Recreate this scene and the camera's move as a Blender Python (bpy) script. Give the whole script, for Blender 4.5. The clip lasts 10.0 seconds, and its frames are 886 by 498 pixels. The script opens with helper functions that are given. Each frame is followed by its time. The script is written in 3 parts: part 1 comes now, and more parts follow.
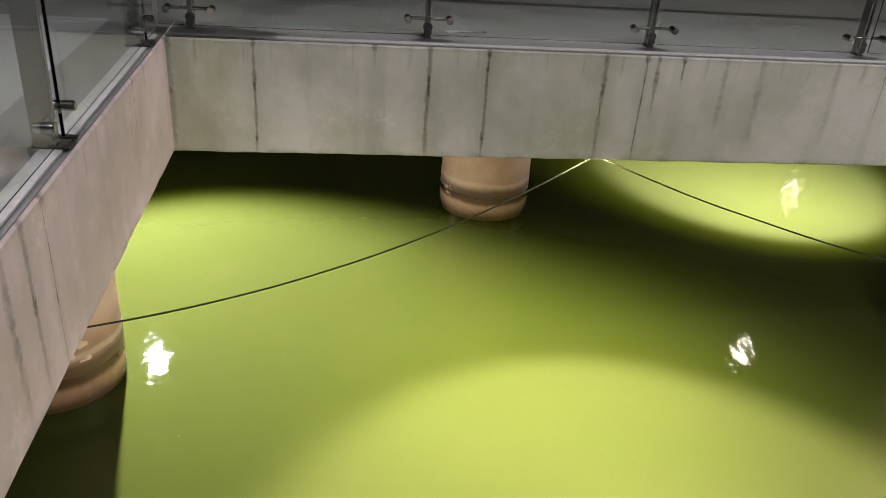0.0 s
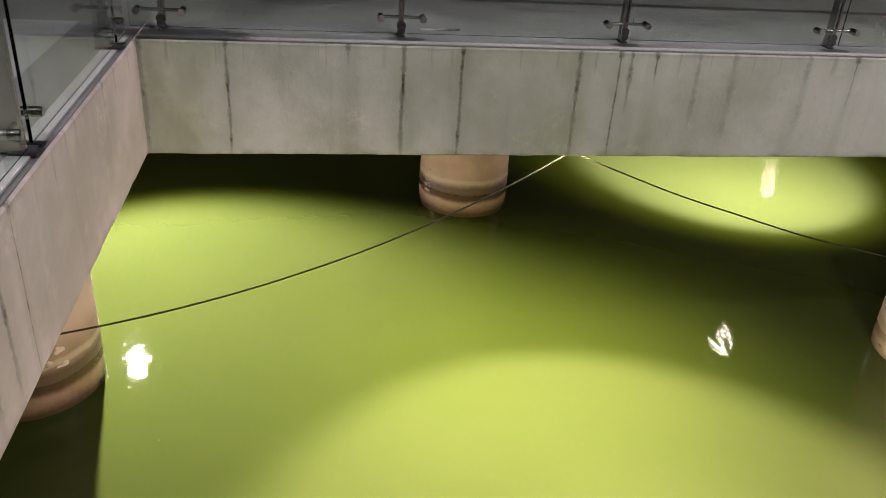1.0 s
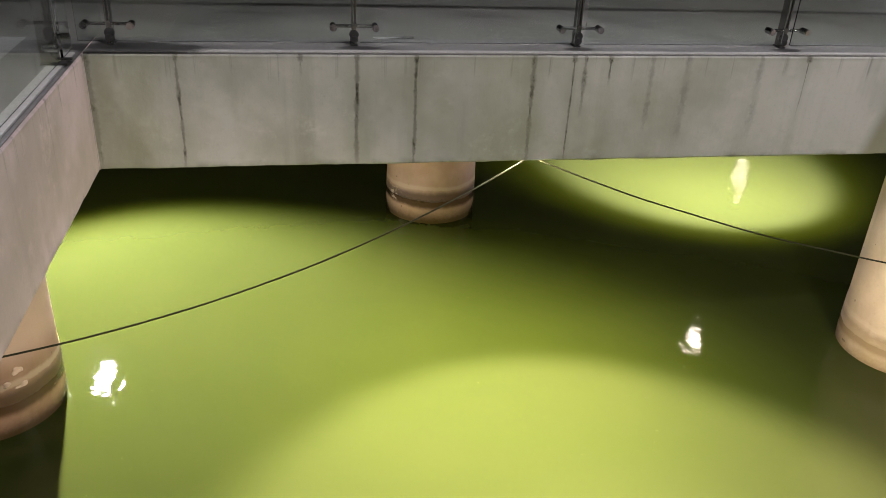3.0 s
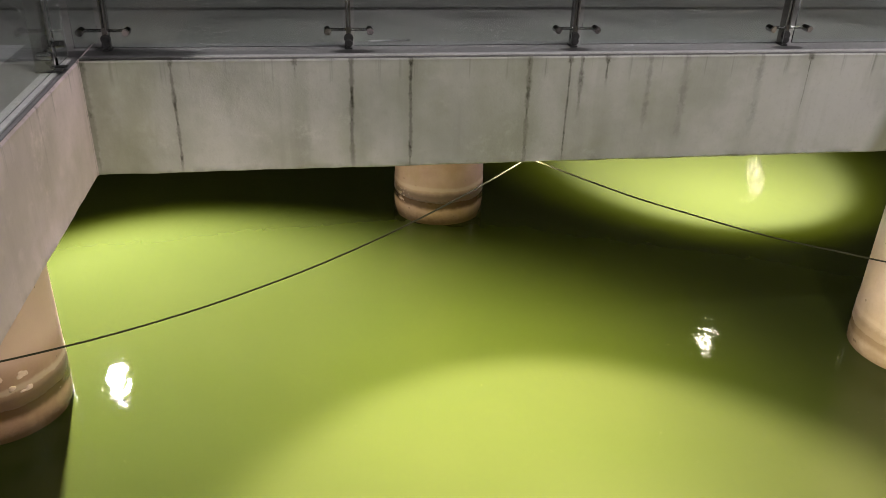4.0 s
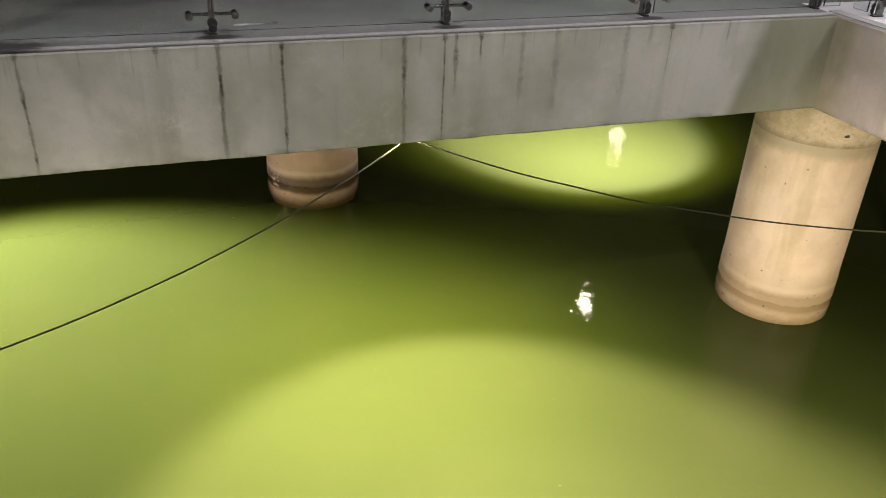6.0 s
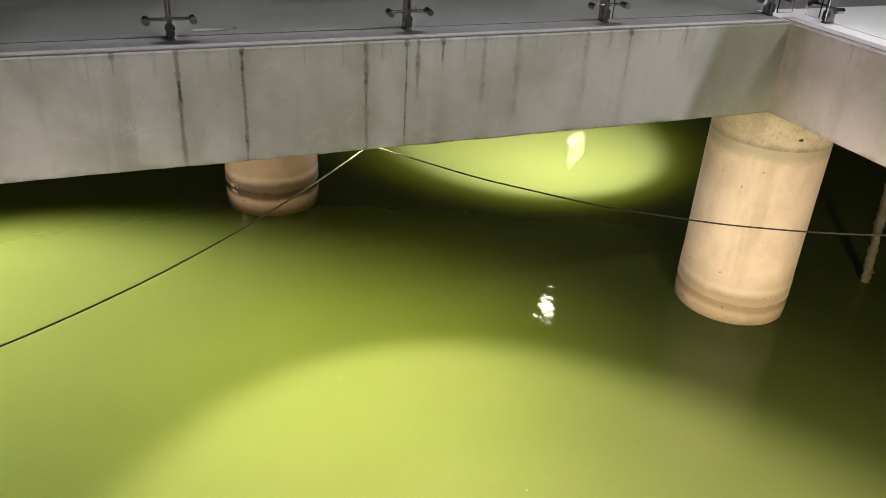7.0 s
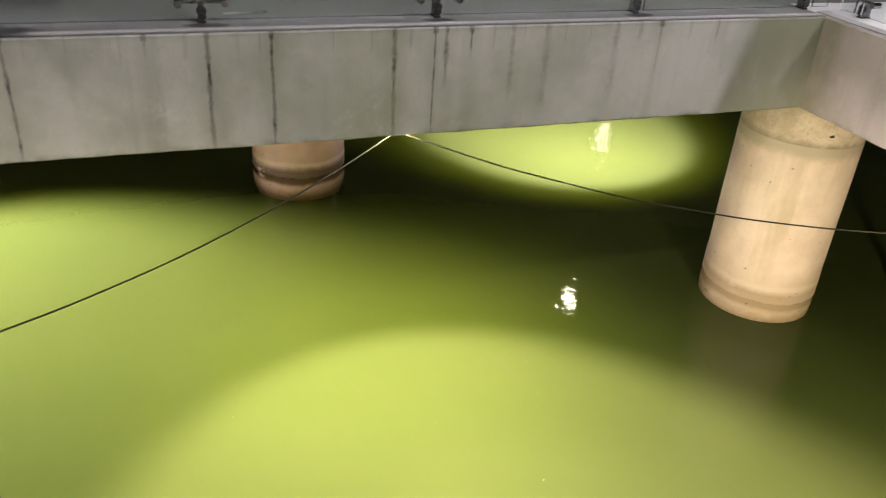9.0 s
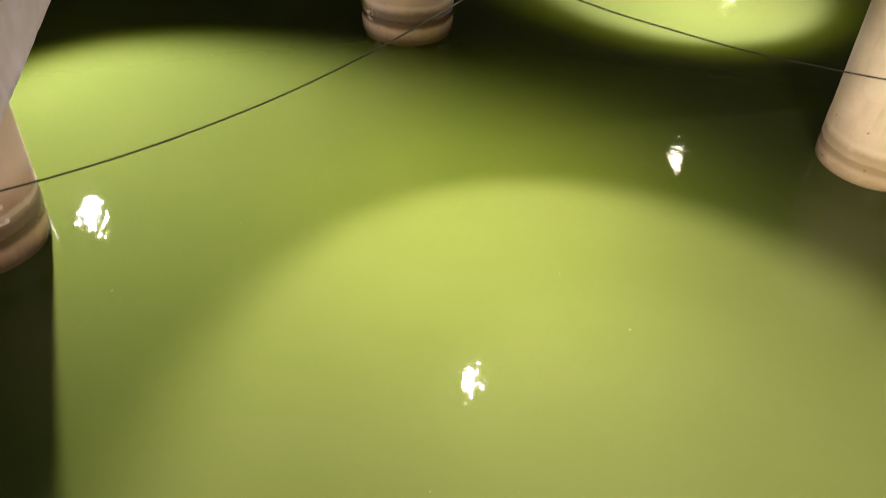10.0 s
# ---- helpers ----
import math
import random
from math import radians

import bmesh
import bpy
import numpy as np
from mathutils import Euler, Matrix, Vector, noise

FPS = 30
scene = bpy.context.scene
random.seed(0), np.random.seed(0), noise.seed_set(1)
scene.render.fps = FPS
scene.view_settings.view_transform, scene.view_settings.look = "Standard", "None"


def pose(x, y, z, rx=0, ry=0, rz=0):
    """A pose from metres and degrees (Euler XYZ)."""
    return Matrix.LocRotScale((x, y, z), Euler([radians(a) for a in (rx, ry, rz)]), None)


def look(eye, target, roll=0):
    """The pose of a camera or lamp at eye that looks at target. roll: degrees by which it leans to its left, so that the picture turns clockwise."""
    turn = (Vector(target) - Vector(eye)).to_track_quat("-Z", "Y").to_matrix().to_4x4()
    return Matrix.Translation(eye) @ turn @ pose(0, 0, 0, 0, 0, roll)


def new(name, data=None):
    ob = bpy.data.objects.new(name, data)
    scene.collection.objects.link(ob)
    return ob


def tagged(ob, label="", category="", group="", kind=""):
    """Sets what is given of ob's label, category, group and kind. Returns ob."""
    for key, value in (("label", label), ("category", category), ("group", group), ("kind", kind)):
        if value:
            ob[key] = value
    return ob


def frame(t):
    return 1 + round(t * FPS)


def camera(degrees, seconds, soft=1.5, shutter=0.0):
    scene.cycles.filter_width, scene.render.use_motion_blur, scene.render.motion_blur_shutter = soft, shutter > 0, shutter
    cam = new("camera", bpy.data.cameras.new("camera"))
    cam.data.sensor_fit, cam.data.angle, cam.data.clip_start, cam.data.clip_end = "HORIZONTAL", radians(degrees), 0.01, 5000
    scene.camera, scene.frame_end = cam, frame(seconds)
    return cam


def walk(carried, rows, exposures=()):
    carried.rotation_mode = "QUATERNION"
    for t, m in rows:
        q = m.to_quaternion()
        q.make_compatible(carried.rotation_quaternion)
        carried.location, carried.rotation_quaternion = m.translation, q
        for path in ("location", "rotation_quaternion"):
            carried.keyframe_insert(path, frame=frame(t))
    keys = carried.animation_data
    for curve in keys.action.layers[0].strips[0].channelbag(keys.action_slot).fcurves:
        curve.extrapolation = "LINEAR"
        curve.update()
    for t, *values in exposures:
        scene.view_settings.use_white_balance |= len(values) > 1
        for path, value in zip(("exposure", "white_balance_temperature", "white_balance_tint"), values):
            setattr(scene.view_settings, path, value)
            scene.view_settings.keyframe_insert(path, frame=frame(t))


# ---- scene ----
cam = camera(57.5, 10.0, soft=0.8, shutter=0.5)
PATH = [
    (0, (0.875, -4.307, 1.064), (1.141, -2.556, 0.134), 4.4),
    (0.5, (0.89, -4.31, 1.082), (1.175, -2.565, 0.148), 4.3),
    (1, (0.906, -4.304, 1.081), (1.213, -2.564, 0.144), 4.0),
    (1.5, (0.913, -4.305, 1.076), (1.255, -2.571, 0.139), 3.7),
    (2, (0.954, -4.305, 1.088), (1.313, -2.575, 0.151), 3.7),
    (2.5, (0.978, -4.302, 1.092), (1.352, -2.57, 0.164), 3.6),
    (4, (1.174, -4.312, 1.113), (1.473, -2.565, 0.186), 1.9),
    (4.5, (1.228, -4.31, 1.112), (1.547, -2.574, 0.172), 1.9),
    (5, (1.248, -4.283, 1.125), (1.642, -2.57, 0.17), 1.8),
    (5.5, (1.167, -4.246, 1.128), (1.674, -2.572, 0.157), 2.1),
    (7, (1.094, -4.184, 1.131), (1.787, -2.571, 0.173), 3.5),
    (7.5, (1.103, -4.187, 1.13), (1.816, -2.58, 0.176), 3.8),
    (8, (1.103, -4.189, 1.136), (1.819, -2.583, 0.183), 4.0),
    (8.5, (1.099, -4.187, 1.132), (1.806, -2.579, 0.175), 4.1),
    (9, (1.091, -4.199, 1.126), (1.726, -2.578, 0.143), 4.1),
    (9.2, (1.093, -4.21, 1.125), (1.668, -2.602, 0.084), 4.5),
    (9.3, (1.094, -4.222, 1.123), (1.611, -2.615, 0.05), 3.7),
    (9.5, (1.098, -4.252, 1.118), (1.539, -2.676, -0.032), 3.2),
    (9.7, (1.102, -4.281, 1.114), (1.491, -2.742, -0.103), 2.4),
    (10, (1.105, -4.304, 1.111), (1.452, -2.81, -0.173), 2.4),
]
walk(cam, [(t, look(eye, target, roll)) for t, eye, target, roll in PATH],
     ((0, 0.38), (2.5, 0.34), (4.5, 0.34), (5.5, 0.26), (7.0, 0.40), (9.0, 0.42), (9.5, 0.18), (10.0, 0.21)))

# ---------------------------------------------------------------- plan
WATER = -2.40          # water level; the beam tops and the deck lie at 0
BEAM = 0.625           # depth of the edge beams
EAST = 5.31            # inner face of the east beam; the west face is x = 0, the north face y = 0
SOUTH = -4.75          # inner face of the south beam, under the camera
FLOODS = [             # lamp place, and for each of its beams: tilt from straight down, heading, cone, softness, watts, spread, size, tint
    # wide yellow-green beams are added for the glow that spreads through the water
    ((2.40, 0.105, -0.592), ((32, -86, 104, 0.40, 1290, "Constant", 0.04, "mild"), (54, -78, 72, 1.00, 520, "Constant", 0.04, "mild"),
                             (3, 90, 118, 1.00, 560, "Constant", 0.04, "olive_tint"))),
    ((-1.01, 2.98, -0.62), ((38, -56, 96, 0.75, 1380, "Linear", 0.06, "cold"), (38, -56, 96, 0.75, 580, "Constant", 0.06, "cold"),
                            (35, -56, 99, 0.60, 680, "Constant", 0.06, "olive_tint"))),
    ((5.60, 2.99, -0.62), ((22, 85, 92, 0.34, 1650, "Linear", 0.06, "white"), (22, 85, 112, 0.80, 1050, "Linear", 0.06, "olive_tint"))),
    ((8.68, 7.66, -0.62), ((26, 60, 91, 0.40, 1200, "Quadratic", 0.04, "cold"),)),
    # two unseen lamps, added to light the fronts of the columns
    ((3.50, SOUTH - 0.14, -0.59), ((74, 66, 44, 0.60, 1250, "Quadratic", 0.16, "clear"), (40, 56, 90, 1.00, 520, "Quadratic", 0.03, "olive_tint"))),
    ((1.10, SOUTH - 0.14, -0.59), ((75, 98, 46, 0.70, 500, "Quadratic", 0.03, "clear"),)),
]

# ---------------------------------------------------------------- light
world = bpy.data.worlds.new("world")
scene.world = world
world.use_nodes = True
world.node_tree.nodes["Background"].inputs[0].default_value = (0.02, 0.02, 0.022, 1)
world.node_tree.nodes["Background"].inputs[1].default_value = 0.2


def flood_dir(tilt, heading):
    a, h = radians(tilt), radians(heading)
    return Vector((math.sin(a) * math.cos(h), math.sin(a) * math.sin(h), -math.cos(a)))


def spot(name, place, way, watts, cone, blend, size, colour):
    data = bpy.data.lights.new(name, "SPOT")
    data.energy, data.spot_size, data.spot_blend = watts, radians(cone), blend
    data.shadow_soft_size, data.color = size, colour
    ob = new(name, data)
    ob.matrix_world = look(place, Vector(place) + Vector(way))
    return ob


def slow_falloff(lamp, spread):
    """Light that fades slower than inverse-square, set so that the pools on the water look even."""
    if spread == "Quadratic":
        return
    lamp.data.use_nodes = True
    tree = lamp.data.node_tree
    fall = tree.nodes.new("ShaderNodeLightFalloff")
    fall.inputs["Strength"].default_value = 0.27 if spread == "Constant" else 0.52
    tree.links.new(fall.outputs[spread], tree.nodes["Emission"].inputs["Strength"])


WARM, COOL = (1.0, 0.86, 0.63), (1.0, 0.955, 0.955)
BEAM_TINTS = {"clear": WARM, "mild": (1.075, 0.85, 1.03), "cold": (1.04, 0.94, 1.28), "white": (1.075, 0.90, 1.65), "olive_tint": (1.075, 0.98, 0.20)}   # the yellow-green entry imitates light scattered in turbid water
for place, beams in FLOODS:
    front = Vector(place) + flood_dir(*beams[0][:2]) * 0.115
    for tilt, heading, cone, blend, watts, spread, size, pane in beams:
        slow_falloff(spot("flood_beam", front, flood_dir(tilt, heading), watts, cone, blend, size, BEAM_TINTS[pane]), spread)
CEILING = 4.4
CEILING_LAMPS = ((-2.2, -3.2, 210, 0.16), (7.6, -3.2, 480, 0.40))
for x, y, watts, size in CEILING_LAMPS:
    spot("ceiling_beam", (x, y, CEILING - 0.12), (0, 0, -1), watts, 165, 0.5, size, COOL)
TUBE = (3.4, -3.16, 2.4)      # a long strip lamp over the near side of the court: x, y, length
strip = bpy.data.lights.new("strip_beam", "AREA")
strip.shape, strip.size, strip.size_y, strip.energy, strip.color = "RECTANGLE", TUBE[2], 0.10, 136, COOL
new("strip_beam", strip).location = (TUBE[0], TUBE[1], CEILING - 0.09)


# ---------------------------------------------------------------- materials
class Nodes:
    """Short hand for the nodes of one material."""

    def __init__(self, name, rough=0.6, metal=0.0):
        self.mat = bpy.data.materials.new(name)
        self.mat.use_nodes = True
        self.tree = self.mat.node_tree
        self.bsdf = self.tree.nodes["Principled BSDF"]
        self.bsdf.inputs["Roughness"].default_value = rough
        self.bsdf.inputs["Metallic"].default_value = metal
        self.coord = self.add("ShaderNodeTexCoord").outputs["Object"]

    def add(self, kind, **given):
        node = self.tree.nodes.new(kind)
        for key, value in given.items():
            setattr(node, key, value)
        return node

    def put(self, socket, value):
        if isinstance(value, bpy.types.NodeSocket):
            self.tree.links.new(value, socket)
        elif isinstance(value, (tuple, list)) and len(value) == 3 and socket.type == "RGBA":
            socket.default_value = (*value, 1)
        else:
            socket.default_value = value

    def math(self, op, a, b=0.0, c=0.0):
        node = self.add("ShaderNodeMath", operation=op)
        for socket, value in zip(node.inputs, (a, b, c)):
            self.put(socket, value)
        return node.outputs[0]

    def ramp(self, value, lo, hi, a=0.0, b=1.0, smooth=True):
        node = self.add("ShaderNodeMapRange", interpolation_type="SMOOTHSTEP" if smooth else "LINEAR")
        for socket, v in zip(node.inputs, (value, lo, hi, a, b)):
            self.put(socket, v)
        return node.outputs[0]

    def mix(self, factor, a, b, how="MIX"):
        node = self.add("ShaderNodeMix", data_type="RGBA", blend_type=how)
        for socket, v in zip((node.inputs[0], node.inputs[6], node.inputs[7]), (factor, a, b)):
            self.put(socket, v)
        return node.outputs[2]

    def noise(self, scale, detail=4.0, rough=0.55, stretch=(1, 1, 1), shift=(0, 0, 0), coord=None):
        place = self.add("ShaderNodeMapping")
        self.put(place.inputs["Vector"], coord or self.coord)
        place.inputs["Scale"].default_value = stretch
        place.inputs["Location"].default_value = shift
        node = self.add("ShaderNodeTexNoise")
        self.put(node.inputs["Vector"], place.outputs[0])
        node.inputs["Scale"].default_value = scale
        node.inputs["Detail"].default_value = detail
        node.inputs["Roughness"].default_value = rough
        return node.outputs["Fac"]

    def axes(self):
        return self.sep(self.coord)

    def sep(self, v):
        node = self.add("ShaderNodeSeparateXYZ")
        self.put(node.inputs[0], v)
        return node.outputs

    def bump(self, height, strength=0.3, distance=0.01):
        node = self.add("ShaderNodeBump")
        node.inputs["Strength"].default_value = strength
        node.inputs["Distance"].default_value = distance
        self.put(node.inputs["Height"], height)
        self.put(self.bsdf.inputs["Normal"], node.outputs[0])

    def colour(self, value):
        self.put(self.bsdf.inputs["Base Color"], value)
        return self.mat


def plain(name, colour, rough=0.5, metal=0.0, grain=60.0, amount=0.25):
    n = Nodes(name, rough, metal)
    f = n.noise(grain, 5)
    dark = tuple(c * (1 - amount) for c in colour)
    big = n.noise(grain * 0.08, 3)
    n.bump(f, 0.12, 0.003)
    return n.colour(n.mix(n.ramp(big, 0.35, 0.7), n.mix(n.ramp(f, 0.3, 0.7), dark, colour), colour))


def shade_spotted(name, colour, spots):
    """Stone with shade painted on as black patches in a few places: x, y, half length, half width."""
    n = Nodes(name, 0.7)
    ax = n.axes()
    f, big, edge = n.noise(45, 5), n.noise(3.5, 4), n.noise(9, 5, 0.65)
    col = n.mix(n.ramp(f, 0.3, 0.7), tuple(c * 0.84 for c in colour), colour)
    col = n.mix(n.math("MULTIPLY", n.ramp(big, 0.45, 0.7), 0.3), col, tuple(c * 0.6 for c in colour))
    for x, y, a, b in spots:
        u = n.math("DIVIDE", n.math("SUBTRACT", ax[0], x), a)
        v = n.math("DIVIDE", n.math("SUBTRACT", ax[1], y), b)
        away = n.math("ADD", n.math("MULTIPLY", u, u), n.math("MULTIPLY", v, v))
        away = n.math("ADD", away, n.math("MULTIPLY", n.math("SUBTRACT", edge, 0.5), 1.6))
        col = n.mix(n.math("MULTIPLY", n.ramp(away, 0.45, 1.25, 1, 0), 0.88), col, (0.018, 0.018, 0.018))
    n.bump(f, 0.15, 0.003)
    return n.colour(col)


def concrete(name, along, streaks, tone, shade_stains=()):
    """Fair-faced concrete of an edge beam, with the dark runs that hang below its top edge."""
    n = Nodes(name, 0.78)
    ax = n.axes()
    u, z = ax[along], ax[2]
    stretch = (1, 1, 0.12)
    cloud = n.noise(1.3, 4, 0.6)
    fine = n.noise(38, 6, 0.65)
    mid = n.noise(6.0, 5, 0.6)
    runs = n.noise(5.0, 4, 0.6, stretch)
    r, g, b = tone
    col = n.mix(n.ramp(cloud, 0.35, 0.66), (r * 0.77, g * 0.785, b * 0.73), (r * 1.08, g * 1.08, b * 1.09))
    col = n.mix(n.math("MULTIPLY", n.ramp(runs, 0.52, 0.76), 0.42), col, (r * 0.55, g * 0.57, b * 0.50))
    col = n.mix(n.math("MULTIPLY", n.ramp(mid, 0.56, 0.72), 0.25), col, (r * 1.22, g * 1.22, b * 1.2))
    col = n.mix(n.math("MULTIPLY", n.ramp(fine, 0.5, 0.8), 0.30), col, (r * 0.6, g * 0.6, b * 0.56))
    wob = n.math("MULTIPLY", n.math("SUBTRACT", n.noise(3.0, 3), 0.5), 0.018)
    uu = n.math("ADD", u, wob)
    broken = n.ramp(n.noise(11, 6, 0.75, (0.8, 0.8, 0.55)), 0.40, 0.60)
    vary = n.ramp(n.noise(13, 4, 0.7, (0.5, 0.5, 1.0), (1, 5, 3)), 0.3, 0.7, 0.35, 1.7)
    total, soft = None, None
    for place, width, strength, length in streaks:
        off = n.math("ABSOLUTE", n.math("SUBTRACT", uu, place))
        core = n.math("MULTIPLY", n.ramp(off, width * 0.2, n.math("MULTIPLY", vary, width), 1, 0), strength)
        core = n.math("MULTIPLY", core, n.ramp(z, -length - 0.06, -length + 0.12))
        cap = n.math("MULTIPLY", n.ramp(off, 0.006, n.math("MULTIPLY", vary, 0.020), 1, 0), n.ramp(z, -0.045, -0.022))
        core = n.math("MAXIMUM", core, n.math("MULTIPLY", cap, min(1.0, strength + 0.2)))
        halo = n.math("MULTIPLY", n.ramp(off, 0.0, width * 5 + 0.03, 1, 0), strength * 0.33)
        total = core if total is None else n.math("MAXIMUM", total, core)
        soft = halo if soft is None else n.math("MAXIMUM", soft, halo)
    if total is not None:
        col = n.mix(soft, col, (r * 0.52, g * 0.53, b * 0.42))
        col = n.mix(n.math("MULTIPLY", total, n.math("MAXIMUM", broken, 0.5)), col, (0.040, 0.035, 0.024))
    edge = n.math("MULTIPLY", n.ramp(z, -BEAM - 0.01, -BEAM + 0.05, 1, 0), n.ramp(n.noise(9, 5), 0.42, 0.66))
    col = n.mix(n.math("MULTIPLY", edge, 0.7), col, (r * 0.35, g * 0.36, b * 0.3))
    rim = n.math("MULTIPLY", n.ramp(z, -0.035, -0.006, 0, 1), n.ramp(n.noise(7, 4, 0.6, (1, 1, 0.2), (3, 1, 0)), 0.35, 0.62))
    col = n.mix(n.math("MULTIPLY", rim, 0.35), col, (r * 0.45, g * 0.45, b * 0.4))
    # many short drips just below the top edge, and pale cement wash in patches
    drip = n.ramp(n.noise(16, 4, 0.7, (1, 1, 0.02), (2, 7, 0)), 0.54, 0.74)
    reach = n.ramp(n.math("ADD", z, n.math("MULTIPLY", n.noise(9, 4, 0.7, (1, 1, 0.02)), 0.26)), -0.02, 0.07)
    col = n.mix(n.math("MULTIPLY", n.math("MULTIPLY", drip, reach), 0.62), col, (0.07, 0.07, 0.055))
    wash = n.math("MULTIPLY", n.ramp(n.noise(2.6, 6, 0.7, shift=(4, 4, 9)), 0.55, 0.70), n.ramp(n.noise(26, 5, 0.7), 0.35, 0.65))
    col = n.mix(n.math("MULTIPLY", wash, 0.38), col, (r * 1.45, g * 1.45, b * 1.45))
    moss = n.ramp(n.noise(1.9, 5, 0.65, shift=(8, 1, 2)), 0.54, 0.70)
    col = n.mix(n.math("MULTIPLY", moss, 0.30), col, (r * 0.62, g * 0.64, b * 0.46))
    for lo, hi, strength in shade_stains:   # corner shadows painted in as olive colour, and one olive stain between two runs
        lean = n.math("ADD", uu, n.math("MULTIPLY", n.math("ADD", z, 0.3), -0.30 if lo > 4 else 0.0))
        olive_tint = n.math("MULTIPLY", n.ramp(lean, lo - 0.05, lo + 0.09), n.ramp(uu, hi - 0.16, hi, 1, 0))
        olive_tint = n.math("MULTIPLY", olive_tint, n.ramp(n.noise(4.0, 5, 0.6, (1, 1, 0.5)), 0.30, 0.60, 0.8 if lo > 4 else 0.35, 1.0))
        col = n.mix(n.math("MULTIPLY", olive_tint, strength), col, (r * 0.55, g * 0.575, b * 0.40) if lo < 4 else (r * 0.44, g * 0.45, b * 0.32))
    n.bump(n.math("ADD", fine, n.math("MULTIPLY", mid, 0.8)), 0.30, 0.006)
    return n.colour(col)


def column_paint(name, low, high, dark, crusted, lift=0.0, pale=0.0, tide=(0.085, 0.049, 0.022)):
    """Worn pale render with tide marks just above the water."""
    n = Nodes(name, 0.62)
    z = n.math("SUBTRACT", n.axes()[2], 0.5)
    wob = n.math("MULTIPLY", n.math("SUBTRACT", n.noise(3.2, 5, 0.7), 0.5), 0.075)
    zz = n.math("ADD", n.math("ADD", z, wob), lift)
    cloud = n.noise(2.2, 5, 0.6)
    fine = n.noise(45, 6, 0.7)
    drip = n.noise(4.5, 4, 0.6, (1, 1, 0.15))
    col = n.mix(n.ramp(cloud, 0.35, 0.65), low, high)
    col = n.mix(n.math("MULTIPLY", n.ramp(drip, 0.52, 0.74), 0.45), col, (0.38, 0.29, 0.15))
    col = n.mix(n.math("MULTIPLY", n.ramp(fine, 0.52, 0.8), 0.25), col, (0.30, 0.22, 0.13))
    band = n.math("MULTIPLY", n.ramp(zz, 0.14, 0.19), n.ramp(zz, 0.29, 0.36, 1, 0))
    crust = n.math("MULTIPLY", n.ramp(n.noise(9, 6, 0.78, (1, 1, 1.8)), 0.57, 0.60), n.ramp(n.noise(1.9, 2, 0.5), 0.46, 0.6))
    band = n.math("MULTIPLY", band, n.math("SUBTRACT", 1.0, n.math("MULTIPLY", crust, crusted)))
    col = n.mix(n.math("MULTIPLY", n.ramp(zz, 0.40, 0.62, 1, 0), 0.35), col, (0.30, 0.22, 0.13))
    col = n.mix(n.math("MULTIPLY", band, dark), col, tide)
    inner = n.math("MULTIPLY", n.ramp(zz, 0.17, 0.20), n.ramp(zz, 0.235, 0.25, 1, 0))
    col = n.mix(n.math("MULTIPLY", inner, 0.55 * dark), col, tuple(c * 0.72 for c in tide))
    ragged = n.math("ADD", z, n.math("MULTIPLY", n.math("SUBTRACT", n.noise(24, 5, 0.75), 0.5), 0.11))
    scab = n.math("MULTIPLY", n.ramp(ragged, 0.225, 0.235), n.ramp(ragged, 0.25, 0.262, 1, 0))
    scab = n.math("MULTIPLY", scab, n.ramp(n.noise(2.6, 4, 0.7, shift=(3, 9, 1)), 0.42, 0.55))
    col = n.mix(n.math("MULTIPLY", scab, crusted), col, (0.05, 0.03, 0.012))
    flake = n.math("MULTIPLY", crust, n.math("MULTIPLY", n.ramp(z, 0.17, 0.20), n.ramp(z, 0.30, 0.33, 1, 0)))
    col = n.mix(n.math("MULTIPLY", flake, 0.75 * crusted), col, (0.62, 0.52, 0.40))
    line = n.math("MULTIPLY", n.ramp(zz, 0.34, 0.355), n.ramp(zz, 0.375, 0.40, 1, 0))
    col = n.mix(n.math("MULTIPLY", line, 0.4), col, (0.60, 0.50, 0.36))
    foot = n.ramp(n.math("MULTIPLY", n.math("ADD", zz, ragged), 0.5), 0.015, 0.10 + 0.07 * crusted, 1, 0)
    col = n.mix(n.math("MULTIPLY", foot, 0.9), col, (0.05, 0.032, 0.012))
    cap = n.math("ADD", z, n.math("MULTIPLY", n.math("SUBTRACT", n.noise(2.6, 5, 0.7, shift=(2, 6, 4)), 0.5), 0.22))
    col = n.mix(n.math("MULTIPLY", n.ramp(cap, 1.36, 1.45), 0.75), col, (0.37, 0.31, 0.20))
    if lift:   # a mud-stained foot
        col = n.mix(n.math("MULTIPLY", n.ramp(zz, 0.11, 0.20, 1, 0), n.ramp(n.noise(11, 5, 0.7), 0.3, 0.7, 0.4, 0.9)), col, tuple(c * 0.95 for c in tide))
    if pale:   # clean, paler render above the reach of the floods
        col = n.mix(n.math("MULTIPLY", n.ramp(zz, 0.42, 0.66), pale), col, (0.60, 0.44, 0.35))
    n.put(n.bsdf.inputs["Roughness"], n.ramp(zz, 0.20, 0.40, 0.24, 0.62))
    pits = n.ramp(n.noise(19, 2, 0.4, shift=(5, 2, 7)), 0.748, 0.765)
    col = n.mix(n.math("MULTIPLY", pits, 0.6), col, (0.10, 0.08, 0.045))
    n.bump(n.math("ADD", n.math("MULTIPLY", fine, 0.5), n.math("MULTIPLY", n.noise(9, 5), 1.0)), 0.25, 0.008)
    return n.colour(col)


